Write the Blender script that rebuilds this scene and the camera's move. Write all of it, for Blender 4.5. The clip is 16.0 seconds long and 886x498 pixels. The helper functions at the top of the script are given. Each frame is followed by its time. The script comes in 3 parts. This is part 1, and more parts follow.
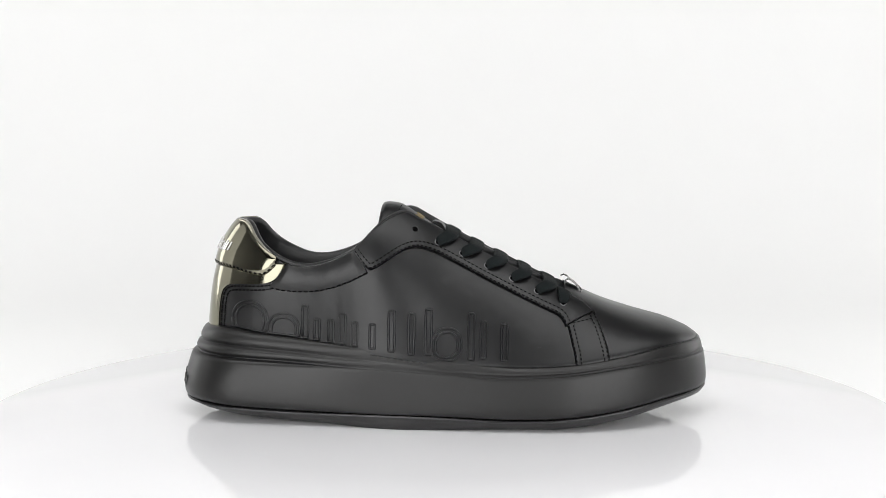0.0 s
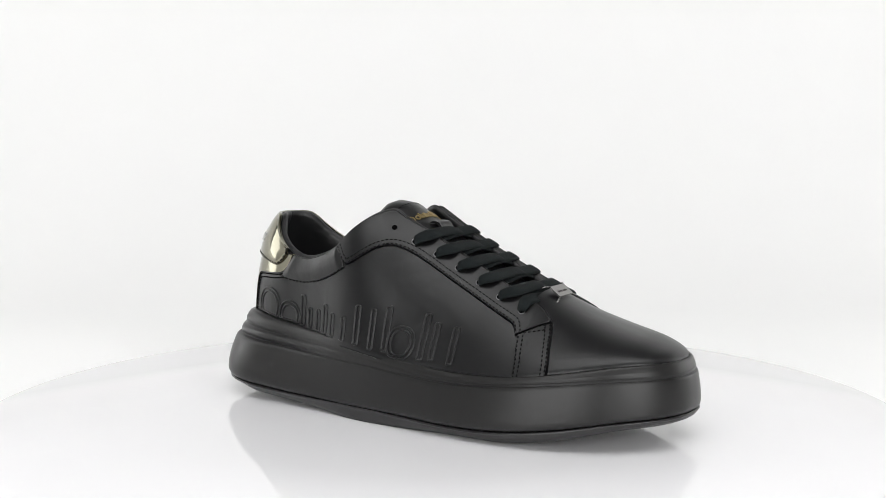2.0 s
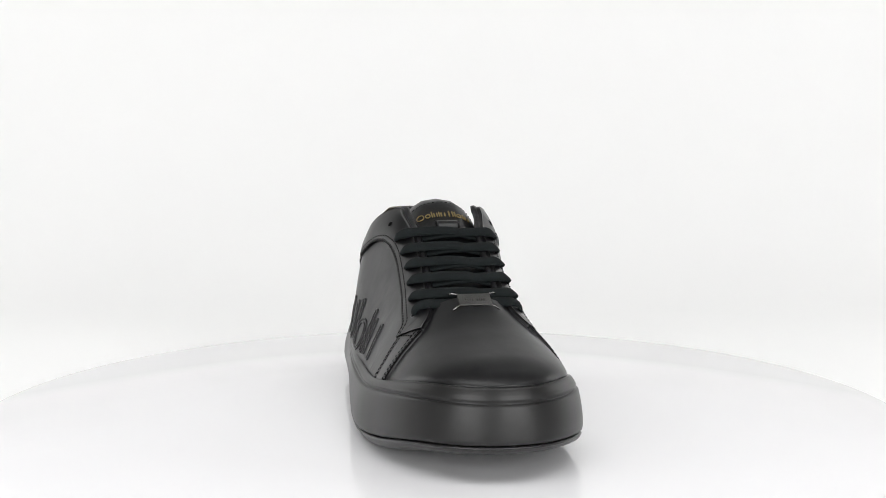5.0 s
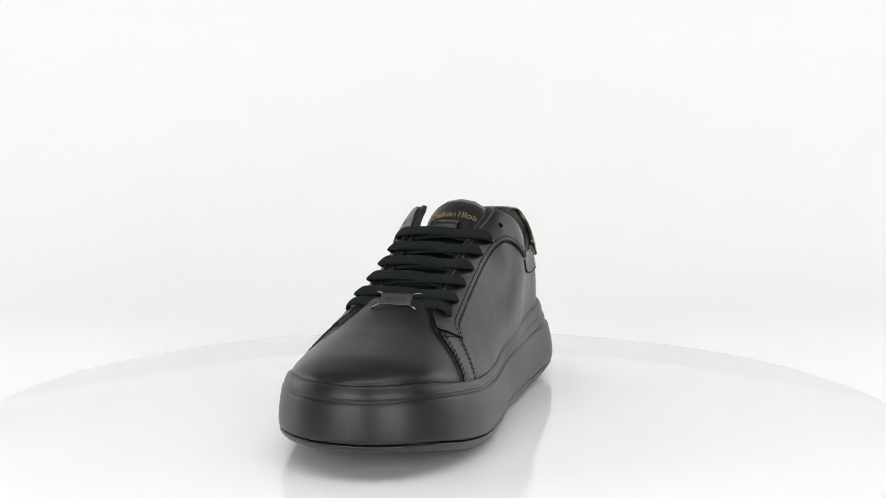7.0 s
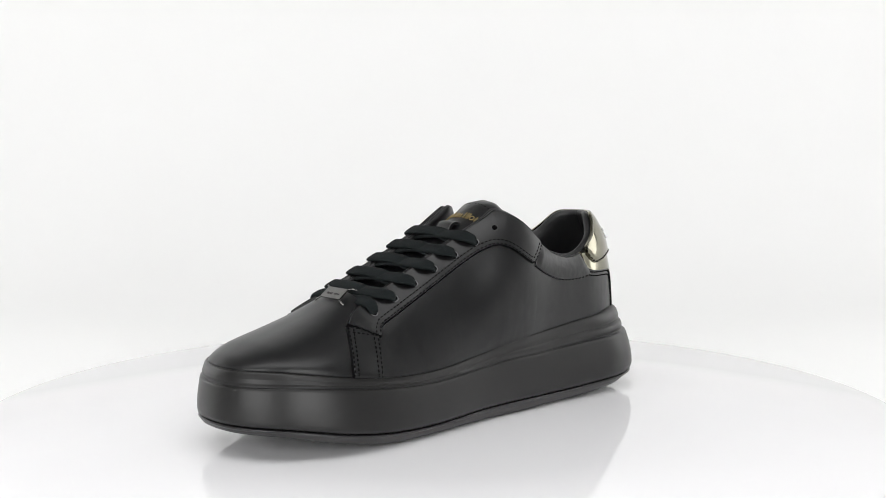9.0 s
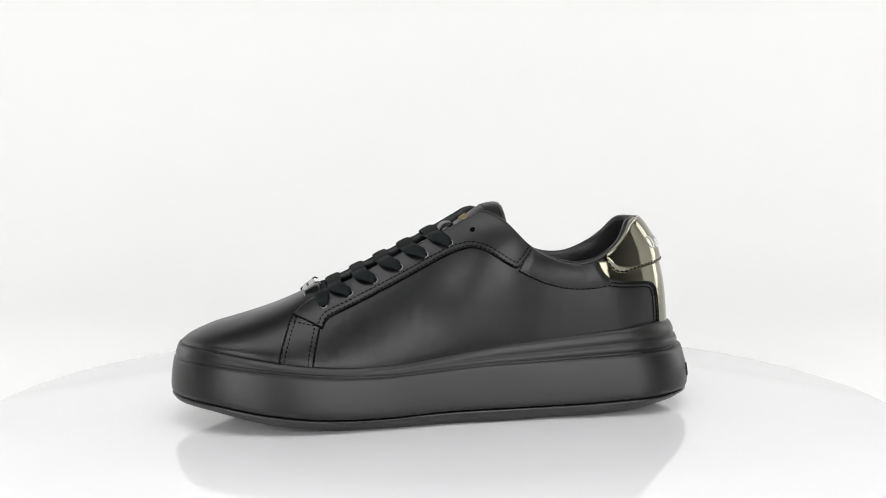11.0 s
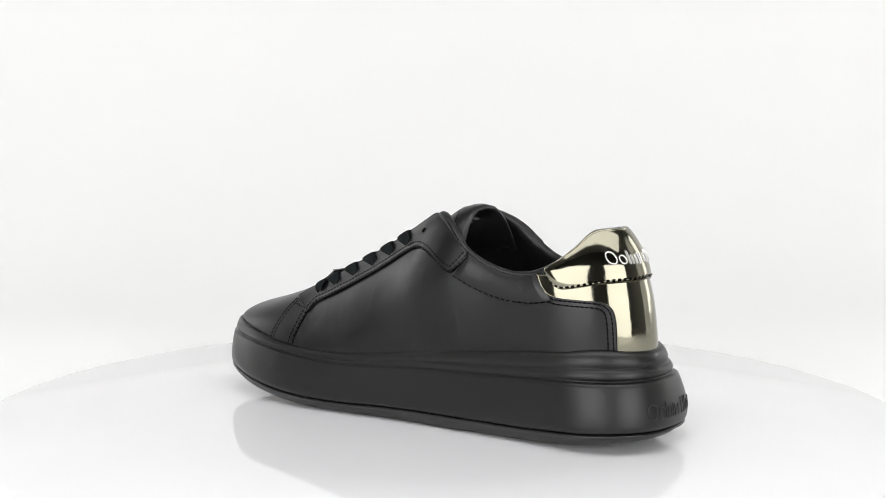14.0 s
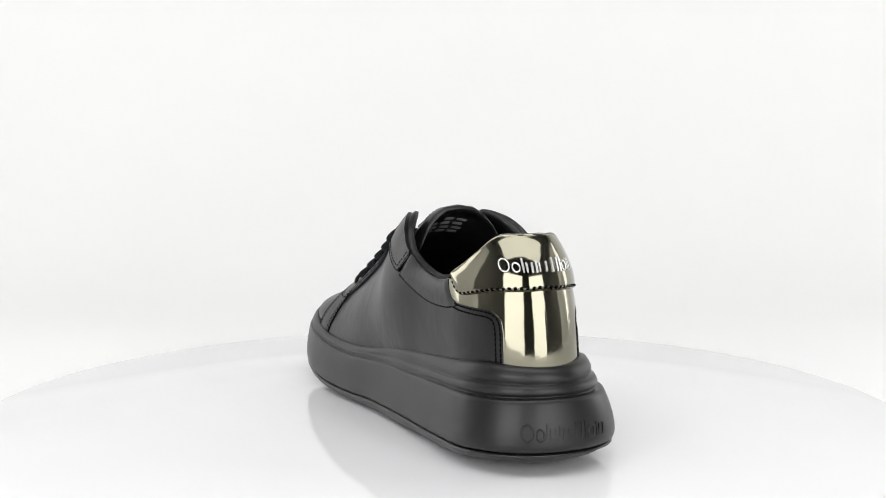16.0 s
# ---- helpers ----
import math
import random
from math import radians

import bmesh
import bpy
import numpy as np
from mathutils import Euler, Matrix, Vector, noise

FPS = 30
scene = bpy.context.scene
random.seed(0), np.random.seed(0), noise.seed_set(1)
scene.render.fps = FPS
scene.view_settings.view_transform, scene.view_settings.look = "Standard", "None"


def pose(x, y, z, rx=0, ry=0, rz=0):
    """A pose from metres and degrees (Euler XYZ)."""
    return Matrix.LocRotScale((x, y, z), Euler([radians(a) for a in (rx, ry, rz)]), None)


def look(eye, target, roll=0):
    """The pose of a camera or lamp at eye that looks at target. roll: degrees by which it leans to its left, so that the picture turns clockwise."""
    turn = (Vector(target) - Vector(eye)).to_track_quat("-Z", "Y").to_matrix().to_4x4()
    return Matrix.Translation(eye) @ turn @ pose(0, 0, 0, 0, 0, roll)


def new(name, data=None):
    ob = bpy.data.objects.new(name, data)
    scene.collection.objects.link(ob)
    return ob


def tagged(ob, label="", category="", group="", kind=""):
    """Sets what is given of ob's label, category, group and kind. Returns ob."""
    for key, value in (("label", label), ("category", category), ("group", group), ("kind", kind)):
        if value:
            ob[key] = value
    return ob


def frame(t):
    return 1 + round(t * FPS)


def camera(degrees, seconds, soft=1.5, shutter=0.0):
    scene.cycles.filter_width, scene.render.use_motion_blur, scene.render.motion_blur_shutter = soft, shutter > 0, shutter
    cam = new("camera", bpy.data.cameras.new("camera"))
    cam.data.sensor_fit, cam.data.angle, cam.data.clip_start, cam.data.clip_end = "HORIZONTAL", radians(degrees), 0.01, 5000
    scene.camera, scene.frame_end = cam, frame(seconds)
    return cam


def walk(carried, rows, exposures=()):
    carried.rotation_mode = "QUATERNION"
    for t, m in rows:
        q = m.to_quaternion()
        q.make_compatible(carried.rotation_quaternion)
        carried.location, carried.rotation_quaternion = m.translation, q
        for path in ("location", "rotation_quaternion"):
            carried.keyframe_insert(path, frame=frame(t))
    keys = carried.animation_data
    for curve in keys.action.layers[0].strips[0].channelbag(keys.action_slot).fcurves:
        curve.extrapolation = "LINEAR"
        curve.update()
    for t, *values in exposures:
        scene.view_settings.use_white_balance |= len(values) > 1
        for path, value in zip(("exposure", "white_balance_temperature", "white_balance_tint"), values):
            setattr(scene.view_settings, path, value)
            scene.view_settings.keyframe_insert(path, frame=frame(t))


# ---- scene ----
cam = camera(43.2, 16.0, soft=0.6)
EYE = pose(0.0011, -0.665, 0.1625, 90 - 5.64, 0, 0)
walk(cam, [(0.0, EYE), (16.0, EYE)])

TURN_RATE = 15.33          # degrees a second, clockwise from above
SHOE_YAW, SHOE_Y = -3.09, -0.0009

# ---- light: white photo studio lit by softboxes ----
world = bpy.data.worlds.new("studio_world")
scene.world = world
world.use_nodes = True
world.node_tree.nodes["Background"].inputs[0].default_value = (0.9, 0.95, 1.0, 1)
world.node_tree.nodes["Background"].inputs[1].default_value = 0.05
scene.view_settings.exposure = 0.55


# ---- materials ----
def material(name, base, rough=0.5, metal=0.0, coat=0.0, spec=0.5, var=0.15, var_scale=40.0, bump=0.0, bump_scale=900.0,
             rough_var=0.08, bump2=0.0, bump2_scale=60.0, emit=None, emit_strength=0.0, coat_rough=0.1, sheen=0.0):
    m = bpy.data.materials.new(name)
    m.use_nodes = True
    nt = m.node_tree
    b = nt.nodes["Principled BSDF"]
    b.inputs["Roughness"].default_value = rough
    b.inputs["Metallic"].default_value = metal
    b.inputs["Coat Weight"].default_value = coat
    b.inputs["Coat Roughness"].default_value = coat_rough
    b.inputs["Specular IOR Level"].default_value = spec
    b.inputs["Sheen Weight"].default_value = sheen
    tc = nt.nodes.new("ShaderNodeTexCoord")
    n1 = nt.nodes.new("ShaderNodeTexNoise")
    n1.inputs["Scale"].default_value = var_scale
    n1.inputs["Detail"].default_value = 4
    nt.links.new(tc.outputs["Object"], n1.inputs["Vector"])
    ramp = nt.nodes.new("ShaderNodeMapRange")
    ramp.inputs["To Min"].default_value = 1 - var
    ramp.inputs["To Max"].default_value = 1 + var
    nt.links.new(n1.outputs["Fac"], ramp.inputs["Value"])
    mul = nt.nodes.new("ShaderNodeVectorMath")
    mul.operation = "SCALE"
    mul.inputs[0].default_value = base
    nt.links.new(ramp.outputs["Result"], mul.inputs["Scale"])
    nt.links.new(mul.outputs["Vector"], b.inputs["Base Color"])
    n2 = nt.nodes.new("ShaderNodeTexNoise")
    n2.inputs["Scale"].default_value = bump_scale
    n2.inputs["Detail"].default_value = 3
    nt.links.new(tc.outputs["Object"], n2.inputs["Vector"])
    rr = nt.nodes.new("ShaderNodeMapRange")
    rr.inputs["To Min"].default_value = max(0.0, rough - rough_var)
    rr.inputs["To Max"].default_value = min(1.0, rough + rough_var)
    nt.links.new(n1.outputs["Fac"], rr.inputs["Value"])
    nt.links.new(rr.outputs["Result"], b.inputs["Roughness"])
    last = None
    for strength, node_scale in ((bump, bump_scale), (bump2, bump2_scale)):
        if strength <= 0:
            continue
        n = nt.nodes.new("ShaderNodeTexNoise")
        n.inputs["Scale"].default_value = node_scale
        n.inputs["Detail"].default_value = 3
        nt.links.new(tc.outputs["Object"], n.inputs["Vector"])
        bp = nt.nodes.new("ShaderNodeBump")
        bp.inputs["Strength"].default_value = strength
        bp.inputs["Distance"].default_value = 0.25 / node_scale
        nt.links.new(n.outputs["Fac"], bp.inputs["Height"])
        if last:
            nt.links.new(last.outputs["Normal"], bp.inputs["Normal"])
        last = bp
    if last:
        nt.links.new(last.outputs["Normal"], b.inputs["Normal"])
    if emit:
        b.inputs["Emission Color"].default_value = (*emit, 1)
        b.inputs["Emission Strength"].default_value = emit_strength
    return m


LEATHER = material("black_leather", (0.0030, 0.0031, 0.0035), 0.34, spec=0.42, bump=0.12, bump_scale=1500, bump2=0.11, bump2_scale=28, var_scale=25)
TOE_LEATHER = material("smooth_toe_leather", (0.0030, 0.0031, 0.0035), 0.34, spec=0.42, bump=0.10, bump_scale=1500, bump2=0.05, bump2_scale=24, var_scale=25)


def creases(m, strength):
    """Sparse upright creases in worn leather, over the finer grain."""
    nt = m.node_tree
    b = nt.nodes["Principled BSDF"]
    before = b.inputs["Normal"].links[0].from_socket
    tc = nt.nodes.new("ShaderNodeTexCoord")
    mp = nt.nodes.new("ShaderNodeMapping")
    mp.inputs["Rotation"].default_value = (0.0, 0.25, 0.0)
    mp.inputs["Scale"].default_value = (62, 62, 11)
    n = nt.nodes.new("ShaderNodeTexNoise")
    n.inputs["Scale"].default_value = 1.0
    n.inputs["Detail"].default_value = 2
    n.inputs["Distortion"].default_value = 0.4
    r = nt.nodes.new("ShaderNodeMapRange")
    r.inputs["From Min"].default_value = 0.56
    r.inputs["From Max"].default_value = 0.85
    bp = nt.nodes.new("ShaderNodeBump")
    bp.inputs["Strength"].default_value = strength
    bp.inputs["Distance"].default_value = 0.0016
    nt.links.new(tc.outputs["Object"], mp.inputs["Vector"])
    nt.links.new(mp.outputs["Vector"], n.inputs["Vector"])
    nt.links.new(n.outputs["Fac"], r.inputs["Value"])
    nt.links.new(r.outputs["Result"], bp.inputs["Height"])
    nt.links.new(before, bp.inputs["Normal"])
    nt.links.new(bp.outputs["Normal"], b.inputs["Normal"])


creases(LEATHER, 0.13)
PADDED = material("padded_leather", (0.0030, 0.0031, 0.0035), 0.36, bump=0.12, bump_scale=1500, bump2=0.25, bump2_scale=70)
LINING = material("lining_leather", (0.004, 0.004, 0.0045), 0.42, bump=0.1, bump2=0.3, bump2_scale=90)
RUBBER = material("black_rubber", (0.0055, 0.0053, 0.0052), 0.37, spec=0.45, bump=0.05, bump_scale=2200, var_scale=18)
OUTSOLE = material("outsole_rubber", (0.009, 0.0087, 0.009), 0.36, spec=0.62, bump=0.05, bump_scale=1800)
MIRROR = material("olive_mirror_leather", (0.225, 0.215, 0.165), 0.08, metal=1.0, var=0.03, rough_var=0.02, bump2=0.045, bump2_scale=45)
LACE = material("black_lace_cotton", (0.0072, 0.0094, 0.0098), 0.9, spec=0.15, bump=0.9, bump_scale=1800)
THREAD = material("black_thread", (0.0015, 0.0015, 0.0018), 0.8, spec=0.08, bump=0.3, bump_scale=3000)
STEEL = material("gunmetal_tag", (0.22, 0.216, 0.213), 0.22, metal=1.0, var=0.05)
STEEL_DARK = material("tag_engraving", (0.06, 0.055, 0.055), 0.4, metal=1.0)
GOLD = material("gold_print", (0.28, 0.21, 0.09), 0.4, metal=0.6)
SILVER = material("silver_raised_print", (0.75, 0.75, 0.74), 0.25, metal=0.7)
GREY_PRINT = material("grey_print", (0.2, 0.2, 0.2), 0.6)
INSOLE = material("insole_fabric", (0.25, 0.25, 0.26), 0.8, bump=0.3, bump_scale=1500)
HOLE_SHADE = material("eyelet_hole_shade", (0.002, 0.002, 0.002), 0.9, spec=0.02)
RIM = material("eyelet_rim", (0.14, 0.14, 0.145), 0.3, metal=1.0)
EYELET = material("eyelet_edge", (0.008, 0.008, 0.009), 0.45)
ACRYLIC = material("white_gloss_acrylic", (0.875, 0.87, 0.885), 0.05, spec=0.5, var=0.01, var_scale=6, rough_var=0.02)
PAPER = material("white_backdrop_paper", (0.91, 0.91, 0.905), 0.9, spec=0.1, var=0.015, var_scale=3, bump=0.05, bump_scale=300)
WALL = material("white_wall_paint", (0.48, 0.48, 0.475), 0.8, var=0.05, var_scale=4, bump=0.1, bump_scale=120)
WALL_UNLIT = material("unlit_wall_tone", (0.10, 0.10, 0.10), 0.8, var=0.05, var_scale=4, bump=0.1, bump_scale=120)
FLOORM = material("studio_floor", (0.18, 0.175, 0.17), 0.6, var=0.1, var_scale=5, bump=0.1, bump_scale=80)
CASE = material("softbox_case", (0.02, 0.02, 0.02), 0.6)


def glow(name, strength, tint=(1.0, 0.985, 0.955)):
    return material(name, (0.8, 0.8, 0.8), 0.8, var=0.01, emit=tint, emit_strength=strength)


# ---- mesh helpers ----
def mesh_object(name, verts, faces, mat, parent=None, label="", smooth=True):
    me = bpy.data.meshes.new(name)
    me.from_pydata([tuple(map(float, v)) for v in verts], [], [tuple(int(i) for i in f) for f in faces])
    me.materials.append(mat)
    if smooth:
        me.shade_smooth()
    me.update()
    ob = new(name, me)
    if parent:
        ob.parent = parent
    return tagged(ob, label)


def part(name, bm, mat, parent, label="", smooth=True):
    me = bpy.data.meshes.new(name)
    bmesh.ops.recalc_face_normals(bm, faces=bm.faces)
    bm.to_mesh(me)
    bm.free()
    me.materials.append(mat)
    if smooth:
        me.shade_smooth()
    ob = new(name, me)
    ob.parent = parent
    return tagged(ob, label)


def grid_faces(n, m, close_n=False, close_m=False, off=0, flip=False):
    out = []
    for i in range(n if close_n else n - 1):
        for j in range(m if close_m else m - 1):
            a, b = i * m + j, ((i + 1) % n) * m + j
            c, d = ((i + 1) % n) * m + (j + 1) % m, i * m + (j + 1) % m
            q = (off + a, off + b, off + c, off + d)
            out.append(q[::-1] if flip else q)
    return out


def shell(name, P, N, top, bottom, mat, parent, label="", flip=False):
    """A sheet of leather: the grid P (n x m x 3) with normals N, from bottom to top along the normals, with a rounded rim."""
    n, m = P.shape[:2]
    A = P + N * top
    edge = P + N * (bottom + (top - bottom) * 0.6)
    rim = [(0, j) for j in range(m)] + [(i, m - 1) for i in range(1, n)] + [(n - 1, j) for j in range(m - 2, -1, -1)] + [(i, 0) for i in range(n - 2, 0, -1)]
    k = np.array([r[0] for r in rim]), np.array([r[1] for r in rim])
    # the top's outermost row is drawn in a little, so that the rim rolls over
    B = A.copy()
    inn_i, inn_j = np.clip(k[0], 1, n - 2), np.clip(k[1], 1, m - 2)
    d = A[inn_i, inn_j] - A[k]
    ln = np.linalg.norm(d, axis=1, keepdims=True) + 1e-9
    B[k] = A[k] + d / ln * np.minimum(ln * 0.4, abs(top - bottom) * 0.45)
    verts = B.reshape(-1, 3).tolist()
    faces = grid_faces(n, m, flip=flip)
    r = len(rim)
    o1 = len(verts)
    verts += edge[k].tolist()
    o2 = len(verts)
    verts += (P + N * bottom)[k].tolist()
    idx = [a * m + b for a, b in rim]
    for q in range(r):
        p = (q + 1) % r
        f1, f2 = (idx[q], idx[p], o1 + p, o1 + q), (o1 + q, o1 + p, o2 + p, o2 + q)
        faces += [f1[::-1], f2[::-1]] if not flip else [f1, f2]
    return mesh_object(name, verts, faces, mat, parent, label)


def tube(path, radius, sides=6, flat=1.0, closed=False):
    """Vertices and faces of a tube along the points of path."""
    path = [Vector(p) for p in path]
    n = len(path)
    verts, faces = [], []
    up = Vector((0, 0, 1))
    for i, p in enumerate(path):
        a, b = path[(i - 1) % n if closed else max(i - 1, 0)], path[(i + 1) % n if closed else min(i + 1, n - 1)]
        t = (b - a).normalized()
        s = t.cross(up)
        s = s.normalized() if s.length > 1e-6 else Vector((1, 0, 0))
        u = s.cross(t)
        for k in range(sides):
            w = 2 * math.pi * k / sides
            verts.append(p + s * math.cos(w) * radius + u * math.sin(w) * radius * flat)
    faces = grid_faces(n, sides, close_n=closed, close_m=True)
    if not closed:
        faces += [tuple(range(sides)), tuple(range((n - 1) * sides, n * sides))[::-1]]
    return verts, faces


def gather(pieces):
    verts, faces = [], []
    for v, f in pieces:
        o = len(verts)
        verts += v
        faces += [tuple(o + i for i in q) for q in f]
    return verts, faces


def smooth_interp(x, xs, ys):
    """Cubic Hermite through the points (monotone enough for gentle profiles)."""
    xs, ys = np.asarray(xs, float), np.asarray(ys, float)
    m = np.gradient(ys, xs)
    x = np.clip(np.asarray(x, float), xs[0], xs[-1])
    i = np.clip(np.searchsorted(xs, x) - 1, 0, len(xs) - 2)
    h = xs[i + 1] - xs[i]
    t = (x - xs[i]) / h
    return ((2 * t**3 - 3 * t**2 + 1) * ys[i] + (t**3 - 2 * t**2 + t) * h * m[i] + (-2 * t**3 + 3 * t**2) * ys[i + 1] + (t**3 - t**2) * h * m[i + 1])


def box_bm(sx, sy, sz, bevel=0.0, m=Matrix()):
    bm = bmesh.new()
    bmesh.ops.create_cube(bm, size=1.0, matrix=m @ Matrix.Diagonal((sx, sy, sz, 1)))
    if bevel:
        bmesh.ops.bevel(bm, geom=bm.edges[:], offset=bevel, segments=2, affect="EDGES", profile=0.6)
    return bm


# ---- the studio ----
def studio():
    # backdrop: one white sweep of paper, from the table up
    prof = [(-1.3, -0.009), (0.45, -0.009)]
    for k in range(1, 13):
        a = math.radians(90 * k / 12)
        prof.append((0.45 + 0.55 * math.sin(a), -0.009 + 0.55 * (1 - math.cos(a))))
    prof += [(1.0, 1.0), (1.0, 1.9)]
    verts, faces = [], []
    for sx in (-2.3, -1.1, 0, 1.1, 2.3):
        verts += [(sx, y, z) for y, z in prof]
    m = len(prof)
    faces = grid_faces(5, m)
    ob = mesh_object("backdrop", verts, faces, PAPER)
    sol = ob.modifiers.new("thickness", "SOLIDIFY")
    sol.thickness, sol.offset = 0.004, -1
    tagged(ob, "seamless white paper backdrop sweeping up behind the turntable", "backdrop", kind="structure")
    # shell of the room
    def slab(name, sx, sy, sz, x, y, z, mat, label):
        o = part(name, box_bm(sx, sy, sz), mat, None, label, smooth=False)
        o.location = (x, y, z)
        return tagged(o, label, name.split("_")[0], kind="structure")
    slab("floor", 5.2, 5.2, 0.1, 0, 0, -0.85, FLOORM, "dark grey studio floor")
    slab("wall_north", 5.2, 0.1, 3.4, 0, 2.6, 0.8, WALL, "pale grey painted studio wall behind the backdrop")
    # unseen; its dark colour stands for the unlit room mirrored in the heel
    slab("wall_south", 5.2, 0.1, 3.4, 0, -2.6, 0.8, WALL_UNLIT, "unseen studio wall behind the camera, toned dark as an unlit room")
    slab("wall_east", 0.1, 5.0, 3.4, 2.6, 0, 0.8, WALL, "pale grey painted studio side wall")
    slab("wall_west", 0.1, 5.0, 3.4, -2.6, 0, 0.8, WALL, "pale grey painted studio side wall")
    slab("ceiling", 5.2, 5.2, 0.1, 0, 0, 2.55, WALL, "pale grey painted studio ceiling")
    table = new("table")
    tagged(table, "plain studio table under the white paper backdrop", "table")
    top = part("tabletop", box_bm(3.2, 1.8, 0.04, 0.004), PAPER, table)
    top.location = (0, -0.42, -0.0335)
    for x in (-1.5, 1.5):
        for y in (-1.25, 0.4):
            leg = part("leg", box_bm(0.05, 0.05, 0.7465, 0.004), CASE, table)
            leg.location = (x, y, -0.4268)


def softbox(m, w, h, strength, label, hung=False, tint=(1.0, 0.998, 0.996)):
    e = new("softbox")
    e.matrix_world = m
    tagged(e, label, "softbox", group="studio softboxes")
    bm = bmesh.new()
    # case: a shallow pyramid, open at the front
    f = [bm.verts.new((sx * w / 2, sy * h / 2, 0.0)) for sx, sy in ((-1, -1), (1, -1), (1, 1), (-1, 1))]
    b = [bm.verts.new((sx * 0.07, sy * 0.07, 0.16)) for sx, sy in ((-1, -1), (1, -1), (1, 1), (-1, 1))]
    for k in range(4):
        bm.faces.new((f[k], f[(k + 1) % 4], b[(k + 1) % 4], b[k]))
    bm.faces.new(b)
    part("case", bm, CASE, e, "black fabric softbox case", smooth=False)
    bm = bmesh.new()
    bmesh.ops.create_grid(bm, x_segments=2, y_segments=2, size=0.5, matrix=Matrix.Diagonal((w * 0.97, h * 0.97, 1, 1)))
    d = part("diffuser", bm, glow("softbox_diffuser", strength, tint), e, "glowing white diffusion cloth", smooth=False)
    d.location = (0, 0, 0.004)
    # stand or hanging rod, in the softbox's own space
    inv = m.inverted()
    top = m @ Vector((0, 0, 0.15))
    def rod(name, p, q, r):
        v, f_ = tube([inv @ Vector(p), inv @ ((Vector(p) + Vector(q)) / 2), inv @ Vector(q)], r, 10)
        mesh_object(name, v, f_, CASE, e)
    if hung:
        rod("rod", top, (top.x, top.y, 2.5), 0.014)
    else:
        rod("pole", top, (top.x, top.y, -0.62), 0.014)
        for k in range(3):
            a = 2 * math.pi * k / 3 + 0.5
            rod("foot", (top.x, top.y, -0.60), (top.x + 0.36 * math.cos(a), top.y + 0.36 * math.sin(a), -0.79), 0.010)
    return e


studio()
TOP_LIGHT, KEY_LIGHT, BACK_FILL = 1.45, 2.5, 2.1
softbox(look((0.0, -0.68, 1.45), (0, -0.60, 0)), 2.4, 0.95, TOP_LIGHT, "large white overhead softbox hung above the table", hung=True)
for s in (-1, 1):
    softbox(look((s * 0.79, -1.56, 0.42), (0, 0, 0.15)), 1.10, 1.0, KEY_LIGHT, "wide white softbox beside the camera")
    # added fill, unseen: faces the turntable to brighten the leather and the backdrop
    softbox(look((s * 1.75, 0.62, 0.60), (0, 0.1, 0.2)), 0.60, 1.2, BACK_FILL, "unseen white fill softbox beside the backdrop, added to brighten sneaker and set")


def side_board(s):
    """A white foam reflector on the table, added unseen to brighten the heel's mirrored sides."""
    e = new("reflector_board")
    tagged(e, "white foam reflector board added upright at the table's side, out of view", "foam board", group="foam boards")
    e.location = (s * 1.24, 0.08, -0.009)
    b = part("board", box_bm(0.010, 0.52, 1.05, 0.002), PAPER, e)
    b.location = (0, 0, 0.525)
    for y in (-0.18, 0.18):
        f = part("foot", box_bm(0.16, 0.012, 0.05, 0.002), PAPER, e)
        f.location = (s * 0.085, y, 0.025)


for s in (-1, 1):
    side_board(s)


# ---- turntable ----
def turntable():
    R = 0.277
    e = new("turntable")
    tagged(e, "round white glossy acrylic turntable disc carrying the sneaker", "turntable")
    prof = [(0.0, 0.0), (R * 0.5, 0.0), (R - 0.002, 0.0), (R - 0.0006, -0.0006), (R, -0.0016), (R, -0.0040), (R - 0.001, -0.0050), (0.0, -0.0050)]
    verts, n = [], 128
    for k in range(n):
        a = 2 * math.pi * k / n
        verts += [(r * math.cos(a), r * math.sin(a), z) for r, z in prof]
    mesh = mesh_object("disc", verts, grid_faces(n, len(prof), close_n=True, flip=True), ACRYLIC, e)
    bm = bmesh.new()
    bmesh.ops.create_cone(bm, cap_ends=True, segments=64, radius1=0.11, radius2=0.10, depth=0.004, matrix=Matrix.Translation((0, 0, -0.0070)))
    part("base", bm, PAPER, e, smooth=False)
    return e


TABLE_DISC = turntable()

# ---- the sneaker ----
# local frame: x to the toe, y to its left, z up, metres
ZJ_X = [-0.142, -0.12, -0.103, -0.087, -0.055, -0.023, 0.009, 0.04, 0.056, 0.072, 0.087, 0.103, 0.118, 0.134, 0.155]
ZJ_Z = [0.0520, 0.0535, 0.0515, 0.0500, 0.0470, 0.0437, 0.0390, 0.0362, 0.0362, 0.0370, 0.0388, 0.0412, 0.0438, 0.0460, 0.0465]
G2_X = [-0.156, -0.148, -0.118, -0.086, -0.055, -0.023, 0.009, 0.04, 0.072, 0.103, 0.133, 0.16]
G2_Z = [0.0385, 0.0380, 0.0372, 0.0360, 0.0347, 0.0338, 0.0318, 0.0305, 0.0320, 0.0355, 0.0385, 0.0390]
ZP_X = [-0.156, -0.135, -0.119, -0.103, -0.087, -0.055, 0.009, 0.04, 0.072, 0.103, 0.134, 0.16]
ZP_Z = [0.0125, 0.0118, 0.0108, 0.0100, 0.0092, 0.0086, 0.0082, 0.0074, 0.0085, 0.0122, 0.0175, 0.0195]
